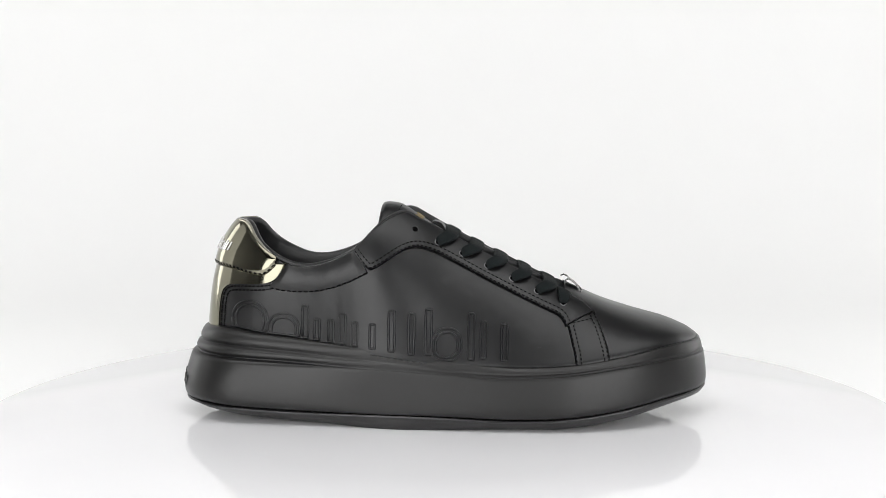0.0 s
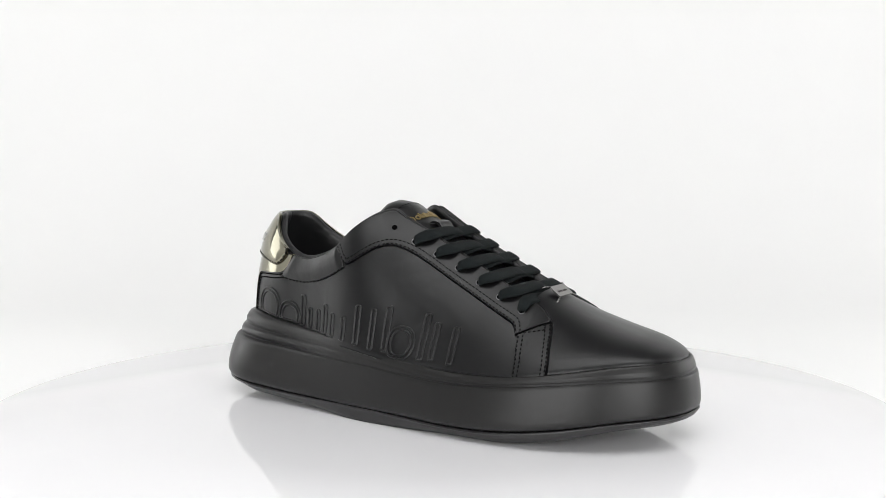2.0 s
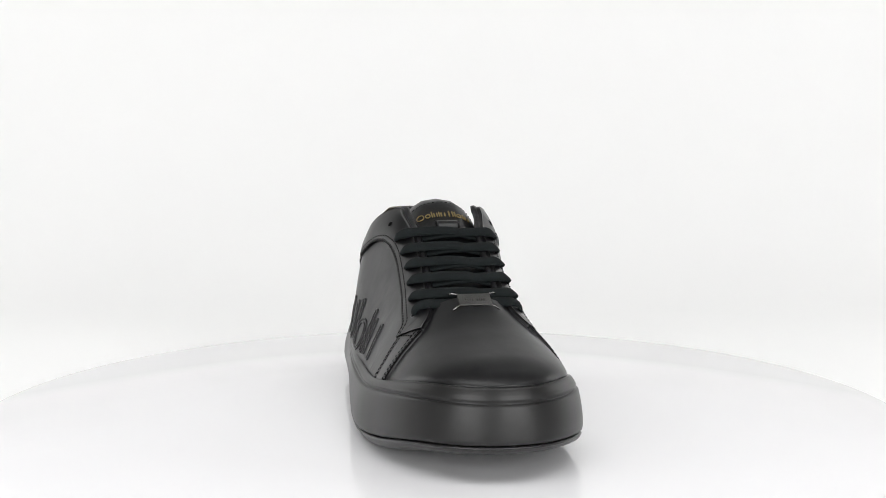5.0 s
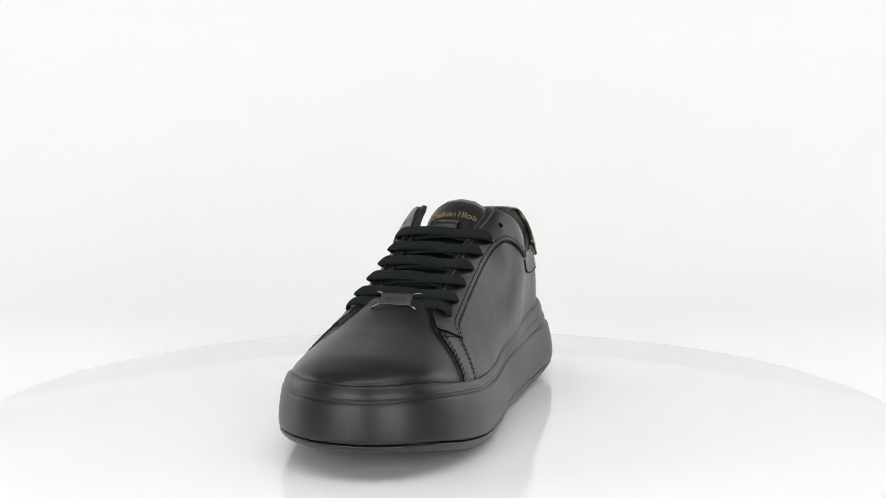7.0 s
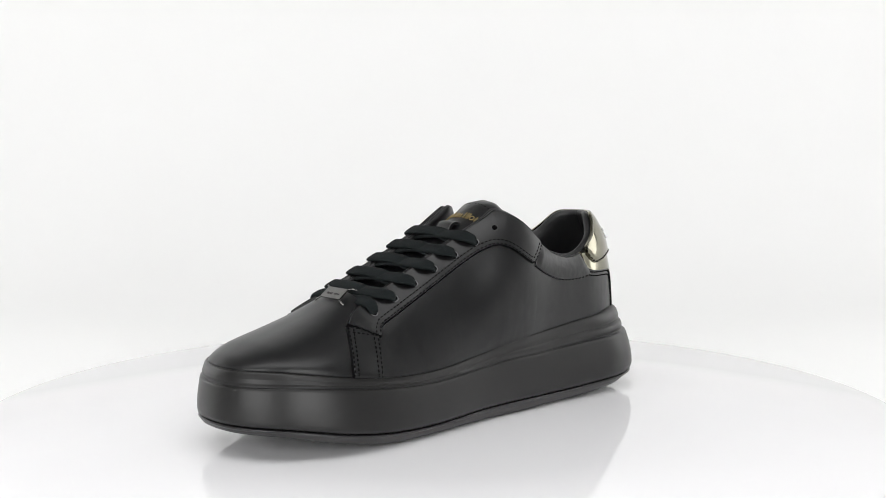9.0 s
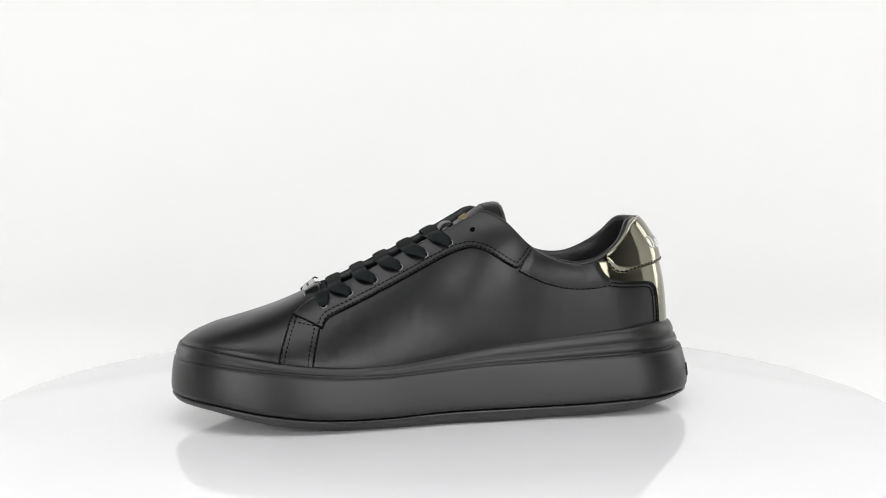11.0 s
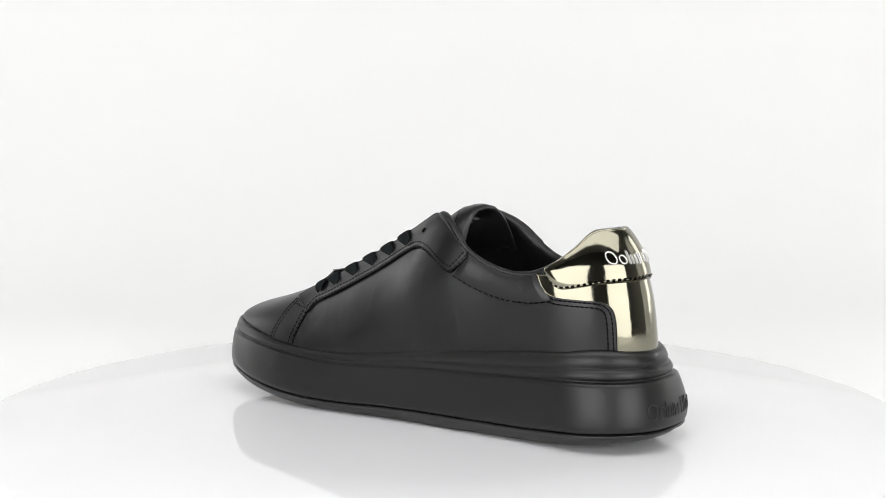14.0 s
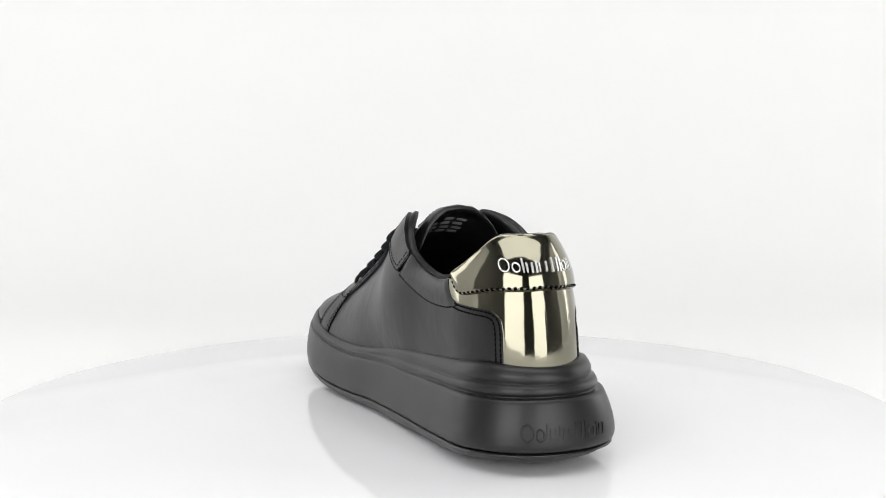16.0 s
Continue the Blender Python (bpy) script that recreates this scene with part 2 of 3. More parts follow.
ZB_X = [-0.156, -0.135, -0.12, -0.103, -0.087, -0.055, 0.0, 0.04, 0.072, 0.088, 0.103, 0.119, 0.134, 0.16]
ZB_Z = [0.0098, 0.0088, 0.0072, 0.0060, 0.0053, 0.0050, 0.0049, 0.0047, 0.0051, 0.0062, 0.0082, 0.0110, 0.0140, 0.0165]
HW_X = [-0.16, -0.11, -0.08, -0.04, 0.0, 0.04, 0.075, 0.1, 0.165]
HW_Y = [0.0425, 0.0435, 0.0442, 0.0462, 0.0498, 0.0545, 0.0565, 0.0547, 0.0530]
# sideways bend of the last: the sole's line, and the upper's at its foot and its ridge
CS_X = [-0.16, -0.11, -0.08, -0.04, 0.0, 0.04, 0.075, 0.1, 0.13, 0.165]
CS_Y = [-0.0040, -0.0040, -0.0042, -0.0047, -0.0048, -0.0027, 0.0, 0.0025, 0.0050, 0.0068]
CB_X = [-0.15, -0.08, -0.04, 0.0, 0.04, 0.08, 0.1, 0.13, 0.16]
CB_Y = [-0.0008, -0.0020, -0.0060, -0.0062, -0.0018, 0.0005, 0.0020, 0.0045, 0.0062]
CT_X = [-0.15, -0.04, -0.015, 0.035, 0.07, 0.1, 0.13, 0.16]
CT_Y = [-0.0005, 0.0020, 0.0044, 0.0040, 0.0032, 0.0045, 0.0058, 0.0064]
# roundness of the cross-sections
Q_X = [-0.15, -0.06, -0.035, -0.018, 0.0, 0.04, 0.09, 0.12, 0.16]
Q_Y = [2.5, 2.9, 3.3, 2.5, 1.65, 1.15, 1.12, 1.5, 1.8]
R_X = [-0.15, -0.02, 0.0, 0.04, 0.07, 0.09, 0.12, 0.16]
R_Y = [2.0, 2.05, 2.1, 2.05, 2.3, 2.5, 2.35, 2.1]
W_X = [-0.15, -0.10, -0.08, -0.06, -0.035, 0.0, 0.035, 0.07, 0.095, 0.16]
W_Y = [0.0305, 0.0318, 0.0340, 0.0378, 0.0435, 0.0455, 0.0468, 0.0478, 0.0470, 0.0455]
H_X = [-0.15, -0.09, -0.05, -0.018, 0.005, 0.024, 0.04, 0.056, 0.072, 0.085, 0.098, 0.107, 0.116, 0.124, 0.134, 0.141, 0.148, 0.1535]
H_Z = [0.1350, 0.1350, 0.1340, 0.1285, 0.1160, 0.1062, 0.0976, 0.0884, 0.0788, 0.0725, 0.0670, 0.0640, 0.0612, 0.0590, 0.0562, 0.0535, 0.0502, 0.0462]
XB_Z = [0.03, 0.052, 0.062, 0.082, 0.097, 0.105, 0.112, 0.116, 0.13]
XB_X = [-0.1386, -0.1386, -0.1378, -0.1348, -0.1302, -0.1260, -0.1216, -0.1180, -0.108]
TIP, TOE0 = 0.1520, 0.082
SOLE_HEEL, SOLE_TOE = -0.1532, 0.1582


def zj(x):
    return smooth_interp(x, ZJ_X, ZJ_Z)


def cap(d, p):
    return np.maximum(1 - np.clip(d, 0, 1) ** p, 0) ** (1 / p)


def half_sole(x):
    return smooth_interp(x, HW_X, HW_Y) * cap((x - 0.085) / (SOLE_TOE - 0.085), 2.12) * cap((-0.108 - x) / (-0.108 - SOLE_HEEL), 2.25)


def half_upper(x, z):
    """Half-width of the upper at x and height z."""
    x, z = np.asarray(x, float), np.asarray(z, float)
    w = smooth_interp(x, W_X, W_Y) * cap((x - TOE0) / (TIP - TOE0), 2.12)
    base, top = zj(x), smooth_interp(x, H_X, H_Z)
    rel = np.clip((z - base) / np.maximum(top - base, 1e-4), 0, 1)
    flat = np.maximum(1 - rel ** smooth_interp(x, Q_X, Q_Y), 0) ** (1 / smooth_interp(x, R_X, R_Y))
    d = x - xb(z)
    back = np.sqrt(np.maximum(1 - np.clip(1 - d / 0.045, 0, 1) ** 2, 0))
    return w * flat * back


def on_upper(x, z, side):
    """Points and outward normals of the upper at x, z (arrays); side -1 or 1."""
    x, z = np.asarray(x, float), np.asarray(z, float)
    h = 2e-4
    y = half_upper(x, z)
    yx = (half_upper(x + h, z) - half_upper(x - h, z)) / (2 * h)
    yz = (half_upper(x, z + h) - half_upper(x, z - h)) / (2 * h)
    lim = 25.0
    n = np.stack([-np.clip(yx, -lim, lim), np.ones_like(y), -np.clip(yz, -lim, lim)], -1)
    n /= np.linalg.norm(n, axis=-1, keepdims=True)
    n[..., 1] *= side
    return np.stack([x, bend(x, z) + side * y, z], -1), n


def xb(z):
    return smooth_interp(z, XB_Z, XB_X)


def bend(x, z):
    """How far the middle line of the upper lies to the left at x and height z."""
    base, top = zj(x), smooth_interp(x, H_X, H_Z)
    rel = np.clip((z - base) / np.maximum(top - base, 1e-4), 0, 1)
    rel = rel**0.65
    return smooth_interp(x, CT_X, CT_Y) * rel + smooth_interp(x, CB_X, CB_Y) * (1 - rel)


SHOE = new("sneaker")
tagged(SHOE, "black leather low-top sneaker with thick sole and mirrored olive heel", "sneaker")


def resample(pts, n, power=1.0):
    pts = np.asarray(pts, float)
    s = np.concatenate([[0], np.cumsum(np.linalg.norm(np.diff(pts, axis=0), axis=1))])
    q = s[-1] * np.linspace(0, 1, n) ** power
    return np.stack([np.interp(q, s, pts[:, k]) for k in range(pts.shape[1])], -1)


def curve2(pts, n):
    """A smooth curve through points (Catmull-Rom), evenly resampled."""
    p = np.asarray(pts, float)
    q = np.concatenate([[2 * p[0] - p[1]], p, [2 * p[-1] - p[-2]]])
    out = []
    for i in range(1, len(q) - 2):
        for t in np.linspace(0, 1, 12, endpoint=False):
            a, b, c, d = q[i - 1], q[i], q[i + 1], q[i + 2]
            out.append(0.5 * (2 * b + (c - a) * t + (2 * a - 5 * b + 4 * c - d) * t**2 + (-a + 3 * b - 3 * c + d) * t**3))
    out.append(p[-1])
    return resample(out, n)


def ring(x_heel, x_toe, half, middle, n=240):
    phi = np.linspace(0, 2 * np.pi, n, endpoint=False)
    x = x_heel + (x_toe - x_heel) * (1 - np.cos(phi)) / 2
    return x, middle(x) + np.where(phi <= np.pi, 1, -1) * half(x)


def sole():
    n = 240
    ox, oy = ring(SOLE_HEEL, SOLE_TOE, half_sole, lambda x: smooth_interp(x, CS_X, CS_Y), n)
    ux, uy = ring(xb(0.052), TIP, lambda x: half_upper(x, zj(x)), lambda x: bend(x, zj(x)), n)
    zp_, g2_, zb_, zj_ = smooth_interp(ox, ZP_X, ZP_Z), smooth_interp(ox, G2_X, G2_Z), smooth_interp(ox, ZB_X, ZB_Z), zj(ux)
    front = np.clip((ox + 0.055) / 0.14, 0, 1)
    front = front * front * (3 - 2 * front)
    g1_ = g2_ + (zj_ - g2_) * (0.42 + 0.05 * front)
    deep = 1 - front
    def at(f, z):
        return np.stack([ox + (ux - ox) * f, oy + (uy - oy) * f, z], -1)
    side = g2_ - zp_
    rows = [at(0.30, zp_ + 0.0002), at(0.12, zp_ + 0.0003), at(0.055, zp_ + 0.0008), at(0.015, zp_ + 0.0024), at(0.0, zp_ + 0.17 * side), at(0.015, zp_ + 0.32 * side),
            at(0.065, zp_ + 0.5 * side), at(0.13, zp_ + 0.66 * side), at(0.20, zp_ + 0.80 * side), at(0.255, zp_ + 0.90 * side), at(0.30, zp_ + 0.965 * side), at(0.36, g2_ - 0.0003),
            at(0.44, g2_ - 0.0004), at(0.495, g2_ - 0.0002), at(0.53, g2_ + 0.0004), at(0.465, g2_ + 0.0012)]
    mid = g1_ - g2_
    rows += [at(0.455, g2_ + 0.0008 + 0.35 * mid), at(0.485, g2_ + 0.7 * mid), at(0.50 + 0.03 * deep, g1_ - 0.0006), at(0.515 + 0.125 * deep, g1_ - 0.0003 + 0.0001 * front), at(0.53 + 0.125 * deep, g1_ + 0.0003 - 0.0001 * front), at(0.55 + 0.065 * deep, g1_ + 0.0010 - 0.0004 * front)]
    up = zj_ - g1_
    rows += [at(0.62, g1_ + 0.4 * up), at(0.69, g1_ + 0.7 * up), at(0.77, g1_ + 0.9 * up), at(0.86, zj_ - 0.0002), at(0.94, zj_ - 0.0001), at(0.99, zj_ - 0.0006), at(1.03, zj_ - 0.0024), at(1.12, zj_ - 0.006)]
    P = np.stack(rows, 1)
    verts, m = P.reshape(-1, 3), len(rows)
    mesh_object("midsole", verts, grid_faces(n, m, close_n=True, flip=True), RUBBER, SHOE, "thick black rubber platform midsole with stepped upper edge")
    # outsole plate
    toe = np.clip((ox - 0.03) / 0.12, 0, 1)
    zc = np.maximum(zb_ - 0.0055 + 0.0030 * toe * toe * (3 - 2 * toe), 0.0)
    rows = [at(0.32, zp_ - 0.0004), at(0.14, zp_ - 0.0007), at(0.075, zp_ - 0.0014), at(0.11, zp_ * 0.55 + zb_ * 0.45), at(0.19, zb_ + 0.0006), at(0.36, zb_ * 0.68 + zc * 0.32), at(0.7, zb_ * 0.30 + zc * 0.70), at(1.1, zc + 0.0002), at(1.5, zc)]
    P = np.stack(rows, 1)
    m = len(rows)
    verts = P.reshape(-1, 3).tolist()
    faces = grid_faces(n, m, close_n=True)
    # underside
    for k in range(1, n // 2):
        a, b = k, n - k
        a2, b2 = k + 1, n - k - 1
        if a2 < b2:
            faces.append((a * m + m - 1, a2 * m + m - 1, b2 * m + m - 1, b * m + m - 1))
    faces += [(m - 1, m + m - 1, (n - 1) * m + m - 1)]
    mesh_object("outsole", verts, [f[::-1] for f in faces], OUTSOLE, SHOE, "thin glossy black outsole plate")


sole()

# top edge of the quarters: heel, collar, top of the eyestay, throat; beside it, the foot of each line on the sole
EDGE = [(-0.1214, 0.1138), (-0.1170, 0.1138), (-0.1108, 0.1116), (-0.1020, 0.1006), (-0.087, 0.0920), (-0.075, 0.0900), (-0.064, 0.0920), (-0.055, 0.0955),
        (-0.046, 0.1010), (-0.039, 0.1080), (-0.032, 0.1145), (-0.025, 0.1186), (-0.018, 0.1198), (-0.010, 0.1152), (0.005, 0.1070), (0.024, 0.0970), (0.040, 0.0893), (0.056, 0.0812), (0.071, 0.0740), (0.0795, 0.0700)]
FOOT = [-0.1386, -0.132, -0.122, -0.112, -0.1, -0.085, -0.071, -0.06, -0.048, -0.038, -0.029, -0.021, -0.012, -0.003, 0.012, 0.03, 0.047, 0.064, 0.080, 0.0935]


def edge_curve(n):
    k = np.linspace(0, 1, n) ** 1.25 * (len(EDGE) - 1)
    i = np.arange(len(EDGE))
    e = np.array(EDGE)
    return smooth_interp(k, i, e[:, 0]), smooth_interp(k, i, e[:, 1]), smooth_interp(k, i, FOOT)


def quarter(side):
    n, m = 150, 36
    ex, ez, fx = edge_curve(n)
    fz = zj(fx) - 0.004
    v = np.linspace(0, 1, m)[None, :]
    z = fz[:, None] * (1 - v) + ez[:, None] * v
    dx = (fx - xb(fz))[:, None] * (1 - v) + (ex - xb(ez))[:, None] * v
    x = xb(z) + np.maximum(dx, 0)
    P, N = on_upper(x, z, side)
    return shell("quarter", P, N, 0.0008, -0.0028, LEATHER, SHOE, "smooth black leather side panel", flip=side > 0)


def vamp():
    n, m = 70, 61
    u = 1 - np.linspace(0, 1, n) ** 1.0
    x = 0.073 + (TIP - 0.073) * np.sin(np.linspace(0, np.pi / 2, n))
    rows = []
    for xi in x:
        top, base = smooth_interp(xi, H_X, H_Z), zj(xi) - 0.007
        a = np.linspace(-1, 1, m)
        # even steps round the section
        rel = np.clip(np.cos(a * np.pi / 2), 0, 1) ** 0.75
        z = base + (top - base) * rel
        w = half_upper(xi, np.maximum(z, zj(xi)))
        rows.append(np.stack([np.full(m, xi), bend(np.full(m, xi), z) + np.sign(a) * w, z], -1))
    P = np.array(rows)
    mesh_object("vamp", P.reshape(-1, 3), grid_faces(n, m), TOE_LEATHER, SHOE, "smooth rounded black leather toe")


for s in (-1, 1):
    quarter(s)
vamp()


# ---- panels sewn on the upper ----
STAY_OUT = [(-0.0470, 0.0982), (-0.0425, 0.0928), (-0.0378, 0.0888), (-0.0325, 0.0908), (-0.0260, 0.0950), (-0.0195, 0.0988), (-0.0130, 0.1002), (-0.0065, 0.0987), (0.0020, 0.0950),
            (0.0225, 0.0840), (0.0400, 0.0751), (0.0550, 0.0678), (0.0640, 0.0637), (0.0690, 0.0610), (0.0722, 0.0560)]
STAY_IN = [(-0.0462, 0.1008), (-0.0420, 0.1045), (-0.0390, 0.1080), (-0.0355, 0.1115), (-0.0300, 0.1160), (-0.0235, 0.1190), (-0.0180, 0.1198), (-0.0105, 0.1155), (0.0050, 0.1070),
           (0.0240, 0.0970), (0.0400, 0.0893), (0.0560, 0.0812), (0.0720, 0.0735), (0.0820, 0.0685), (0.0888, 0.0632)]
STRAP_BACK = [(0.0722, 0.0600), (0.0735, 0.0550), (0.0752, 0.0480), (0.0766, 0.0420), (0.0776, 0.0340)]
STRAP_FRONT = [(0.0895, 0.0628), (0.0920, 0.0575), (0.0942, 0.0510), (0.0960, 0.0450), (0.0974, 0.0360)]
COLLAR_LOW = [(-0.0975, 0.0775), (-0.0900, 0.0756), (-0.0800, 0.0750), (-0.0690, 0.0757), (-0.0590, 0.0780), (-0.0490, 0.0818), (-0.0385, 0.0870)]
COLLAR_TOP = [(-0.0872, 0.0914), (-0.0810, 0.0904), (-0.0750, 0.0900), (-0.0690, 0.0909), (-0.0610, 0.0932), (-0.0530, 0.0968), (-0.0460, 0.1012)]
HEEL_ROW = [(0.0480, -0.1287), (0.0560, -0.1285), (0.0660, -0.1277), (0.0720, -0.1266), (0.0752, -0.1250), (0.0772, -0.1225), (0.0782, -0.1190), (0.0786, -0.1130), (0.0789, -0.1060), (0.0793, -0.1000),
            (0.0802, -0.0955), (0.0818, -0.0922), (0.0845, -0.0895), (0.0880, -0.0874), (0.0914, -0.0862)]


def panel(name, outer, inner, side, top, bottom, mat, label, n=90, m=12, puff=0.0):
    a, b = curve2(outer, n), curve2(inner, n)
    v = np.linspace(0, 1, m)[None, :, None]
    g = a[:, None] * (1 - v) + b[:, None] * v
    P, N = on_upper(g[..., 0], g[..., 1], side)
    if puff:
        u = np.linspace(0, 1, n)[:, None]
        P = P + N * (puff * np.sin(np.pi * v[..., 0]) ** 0.7 * np.clip(np.sin(np.pi * u) * 4, 0, 1))[..., None]
    return shell(name, P, N, top, bottom, mat, SHOE, label, flip=side < 0)


def inset(curve, d):
    """The 2D curve moved by d to its left."""
    t = np.gradient(curve, axis=0)
    t /= np.linalg.norm(t, axis=1, keepdims=True) + 1e-12
    return curve + np.stack([-t[:, 1], t[:, 0]], -1) * d


def stitch_pieces(points, normals, length=0.0019, gap=0.0007, radius=0.00042):
    """Short thread capsules laid along a line on the leather."""
    pts = np.asarray(points)
    s = np.concatenate([[0], np.cumsum(np.linalg.norm(np.diff(pts, axis=0), axis=1))])
    out, at = [], 0.0
    while at + length < s[-1]:
        q = np.linspace(at, at + length, 4)
        p = np.stack([np.interp(q, s, pts[:, k]) for k in range(3)], -1)
        nn = np.stack([np.interp(q, s, normals[:, k]) for k in range(3)], -1)
        lift = np.array([-0.0005, 0.0, 0.0, -0.0005])[:, None]
        out.append(tube(p + nn * lift, radius, 5))
        at += length + gap
    return out


def seam(name, curves, side, height, label="", **kw):
    pieces = []
    for c in curves:
        P, N = on_upper(c[:, 0], c[:, 1], side)
        pieces += stitch_pieces(P + N * height, N, **kw)
    v, f = gather(pieces)
    return tagged(mesh_object(name, v, f, THREAD, SHOE, label), kind="stuff")


for s in (-1, 1):
    panel("eyestay", STAY_OUT, STAY_IN, s, 0.0022, -0.0012, LEATHER, "black leather lace panel with double stitching", n=130, m=14)
    panel("strap", STRAP_BACK, STRAP_FRONT, s, 0.0015, -0.0014, LEATHER, "short black leather strap panel above the sole", n=40, m=14)
    panel("collar_pad", COLLAR_LOW, COLLAR_TOP, s, 0.0012, 0.0, PADDED, "soft padded black leather collar", n=70, m=14, puff=0.0016)
    so = curve2(STAY_OUT, 240)
    seam("stay_stitching", [inset(so, 0.0012), inset(so, 0.0033)], s, 0.0022)
    sb, sf = curve2(STRAP_BACK, 90), curve2(STRAP_FRONT, 90)
    top_line = np.linspace((0.0735, 0.0595), (0.0885, 0.0622), 40)
    seam("strap_stitching", [inset(sb, 0.0012), inset(sb, 0.0036), inset(sf, -0.0012), inset(sf, -0.0034), top_line, top_line + (0.0004, -0.0022)], s, 0.0015)
    cl = curve2(COLLAR_LOW, 160)
    seam("collar_stitching", [inset(cl, 0.0006)[12:]], s, 0.0016, length=0.0024, gap=0.0010)
    hr = np.array([(x, z) for z, x in HEEL_ROW])
    hr = curve2(hr, 200)
    seam("heel_stitching", [inset(hr, -0.0012), inset(hr, -0.0034)], s, 0.0012)


# ---- mirrored heel counter ----
def heel_patch(zrow, xrow, top, bottom, name, label):
    n = len(zrow)
    q = np.linspace(-1, 1, 81)[None, :]
    z = np.repeat(np.asarray(zrow)[:, None], 81, 1)
    d = np.maximum(np.asarray(xrow) - xb(np.asarray(zrow)), 1e-5)[:, None] * np.abs(q) ** 1.9
    x = xb(z) + d
    P, N = on_upper(x, z, 1)
    sg = np.sign(q)
    mid = bend(x, z)
    P[..., 1] = mid + (P[..., 1] - mid) * sg
    N[..., 1] *= sg
    N[:, 40] = N[:, 40] * (1, 0, 1)
    N /= np.linalg.norm(N, axis=-1, keepdims=True)
    return shell(name, P, N, top, bottom, MIRROR, SHOE, label)


hc = curve2(HEEL_ROW, 60)
heel_patch(hc[:, 0], hc[:, 1], 0.0016, 0.0, "heel_counter", "mirrored olive patent leather heel strip")
TAB_LOW = [(0.0880, 0.0), (0.0876, 0.006), (0.0866, 0.0150), (0.0850, 0.0235), (0.0838, 0.0310), (0.0842, 0.0345), (0.0862, 0.0372), (0.0895, 0.0392), (0.0925, 0.0398)]
TAB_TOP = [(0.1142, 0.0), (0.1142, 0.0025), (0.1142, 0.0055), (0.1134, 0.0090), (0.1108, 0.0136), (0.1060, 0.0198), (0.1003, 0.0285), (0.0965, 0.0355), (0.0945, 0.0395)]


def heel_tab():
    n, m = 41, 16
    a, b = curve2(TAB_LOW, n), curve2(TAB_TOP, n)
    cols, nor = [], []
    v = np.linspace(0, 1, m)
    for k in list(range(n - 1, 0, -1)) + list(range(n)):
        sgn = -1 if len(cols) < n - 1 else 1
        z = a[k, 0] * (1 - v) + b[k, 0] * v
        x = xb(z) + np.maximum(a[k, 1] * (1 - v) + b[k, 1] * v, 1e-5)
        P, N = on_upper(x, z, sgn)
        if k == 0:
            N = N * (1, 0, 1)
            N /= np.linalg.norm(N, axis=-1, keepdims=True)
        # a soft pad: the tab swells a little between its edges
        P = P + N * (0.0010 * np.sin(np.pi * v) ** 0.8)[:, None]
        cols.append(P)
        nor.append(N)
    P, N = np.array(cols), np.array(nor)
    tab = shell("heel_tab", P, N, 0.0027, 0.0010, MIRROR, SHOE, "mirrored olive patent leather heel tab", flip=True)
    # stitching along its lower edge
    line, ln = P[:, 1] + N[:, 1] * 0.0028, N[:, 1]
    v_, f_ = gather(stitch_pieces(line, ln, 0.0019, 0.0012, 0.0004))
    tagged(mesh_object("tab_stitching", v_, f_, THREAD, SHOE), kind="stuff")
    return P, N


TAB_P, TAB_N = heel_tab()


# ---- inside ----
def lining():
    ex, ez, fx = edge_curve(110)
    keep = ex < 0.083
    ex, ez = ex[keep], ez[keep]
    n = len(ex)
    off = [(0.0006, -0.0025), (-0.0002, 0.0006), (-0.0018, 0.0016), (-0.0036, 0.0010), (-0.0052, -0.0022), (-0.0058, -0.008), (-0.0056, -0.016), (-0.0050, -0.028), (-0.0046, -0.045), (-0.0046, -0.062)]
    cols = []
    for side in (-1, 1):
        P, N = on_upper(ex, ez, side)
        rows = []
        flat = N * (1, 1, 0)
        flat /= np.linalg.norm(flat, axis=-1, keepdims=True) + 1e-9
        for dn, dz in off:
            z = np.maximum(ez + dz, zj(np.clip(ex, -0.14, 0.15)) + 0.002)
            Q, _ = on_upper(np.maximum(ex, xb(z) + np.maximum(ex - xb(ez), 0)) * 1.0, np.minimum(z, ez), side)
            x = xb(np.minimum(z, ez)) + np.maximum(ex - xb(ez), 0)
            Q, _ = on_upper(np.where(ex < -0.08, x, ex), np.minimum(z, ez), side)
            fade = np.clip((ex - 0.02) / 0.05, 0, 1)
            rows.append(np.stack([Q[:, 0] + flat[:, 0] * dn, Q[:, 1] + flat[:, 1] * dn, z - 0.0012 * fade], -1))
        cols.append(np.stack(rows, 1))
    P = np.concatenate([cols[0][::-1], cols[1]], 0)
    mesh_object("lining", P.reshape(-1, 3), grid_faces(P.shape[0], P.shape[1]), LINING, SHOE, "creased black leather collar lining")
    # footbed
    x, y = ring(-0.134, 0.06, lambda q: half_upper(q, zj(q) + 0.004) - 0.003, lambda q: bend(q, zj(q)), 120)
    z = zj(x) + 0.010
    verts = [(a, b, c) for a, b, c in zip(x, y, z)]
    faces = [(k, k + 1, 119 - k, 120 - k) for k in range(1, 59)] + [(0, 1, 119)]
    mesh_object("insole", verts, faces, INSOLE, SHOE, "light grey fabric footbed")


lining()


def arch(k, y):
    """How far a strap bends down at y from its middle: flat on top, steep at its sides."""
    return k * y * y * min(1.35, 0.35 + abs(y) / 0.026)


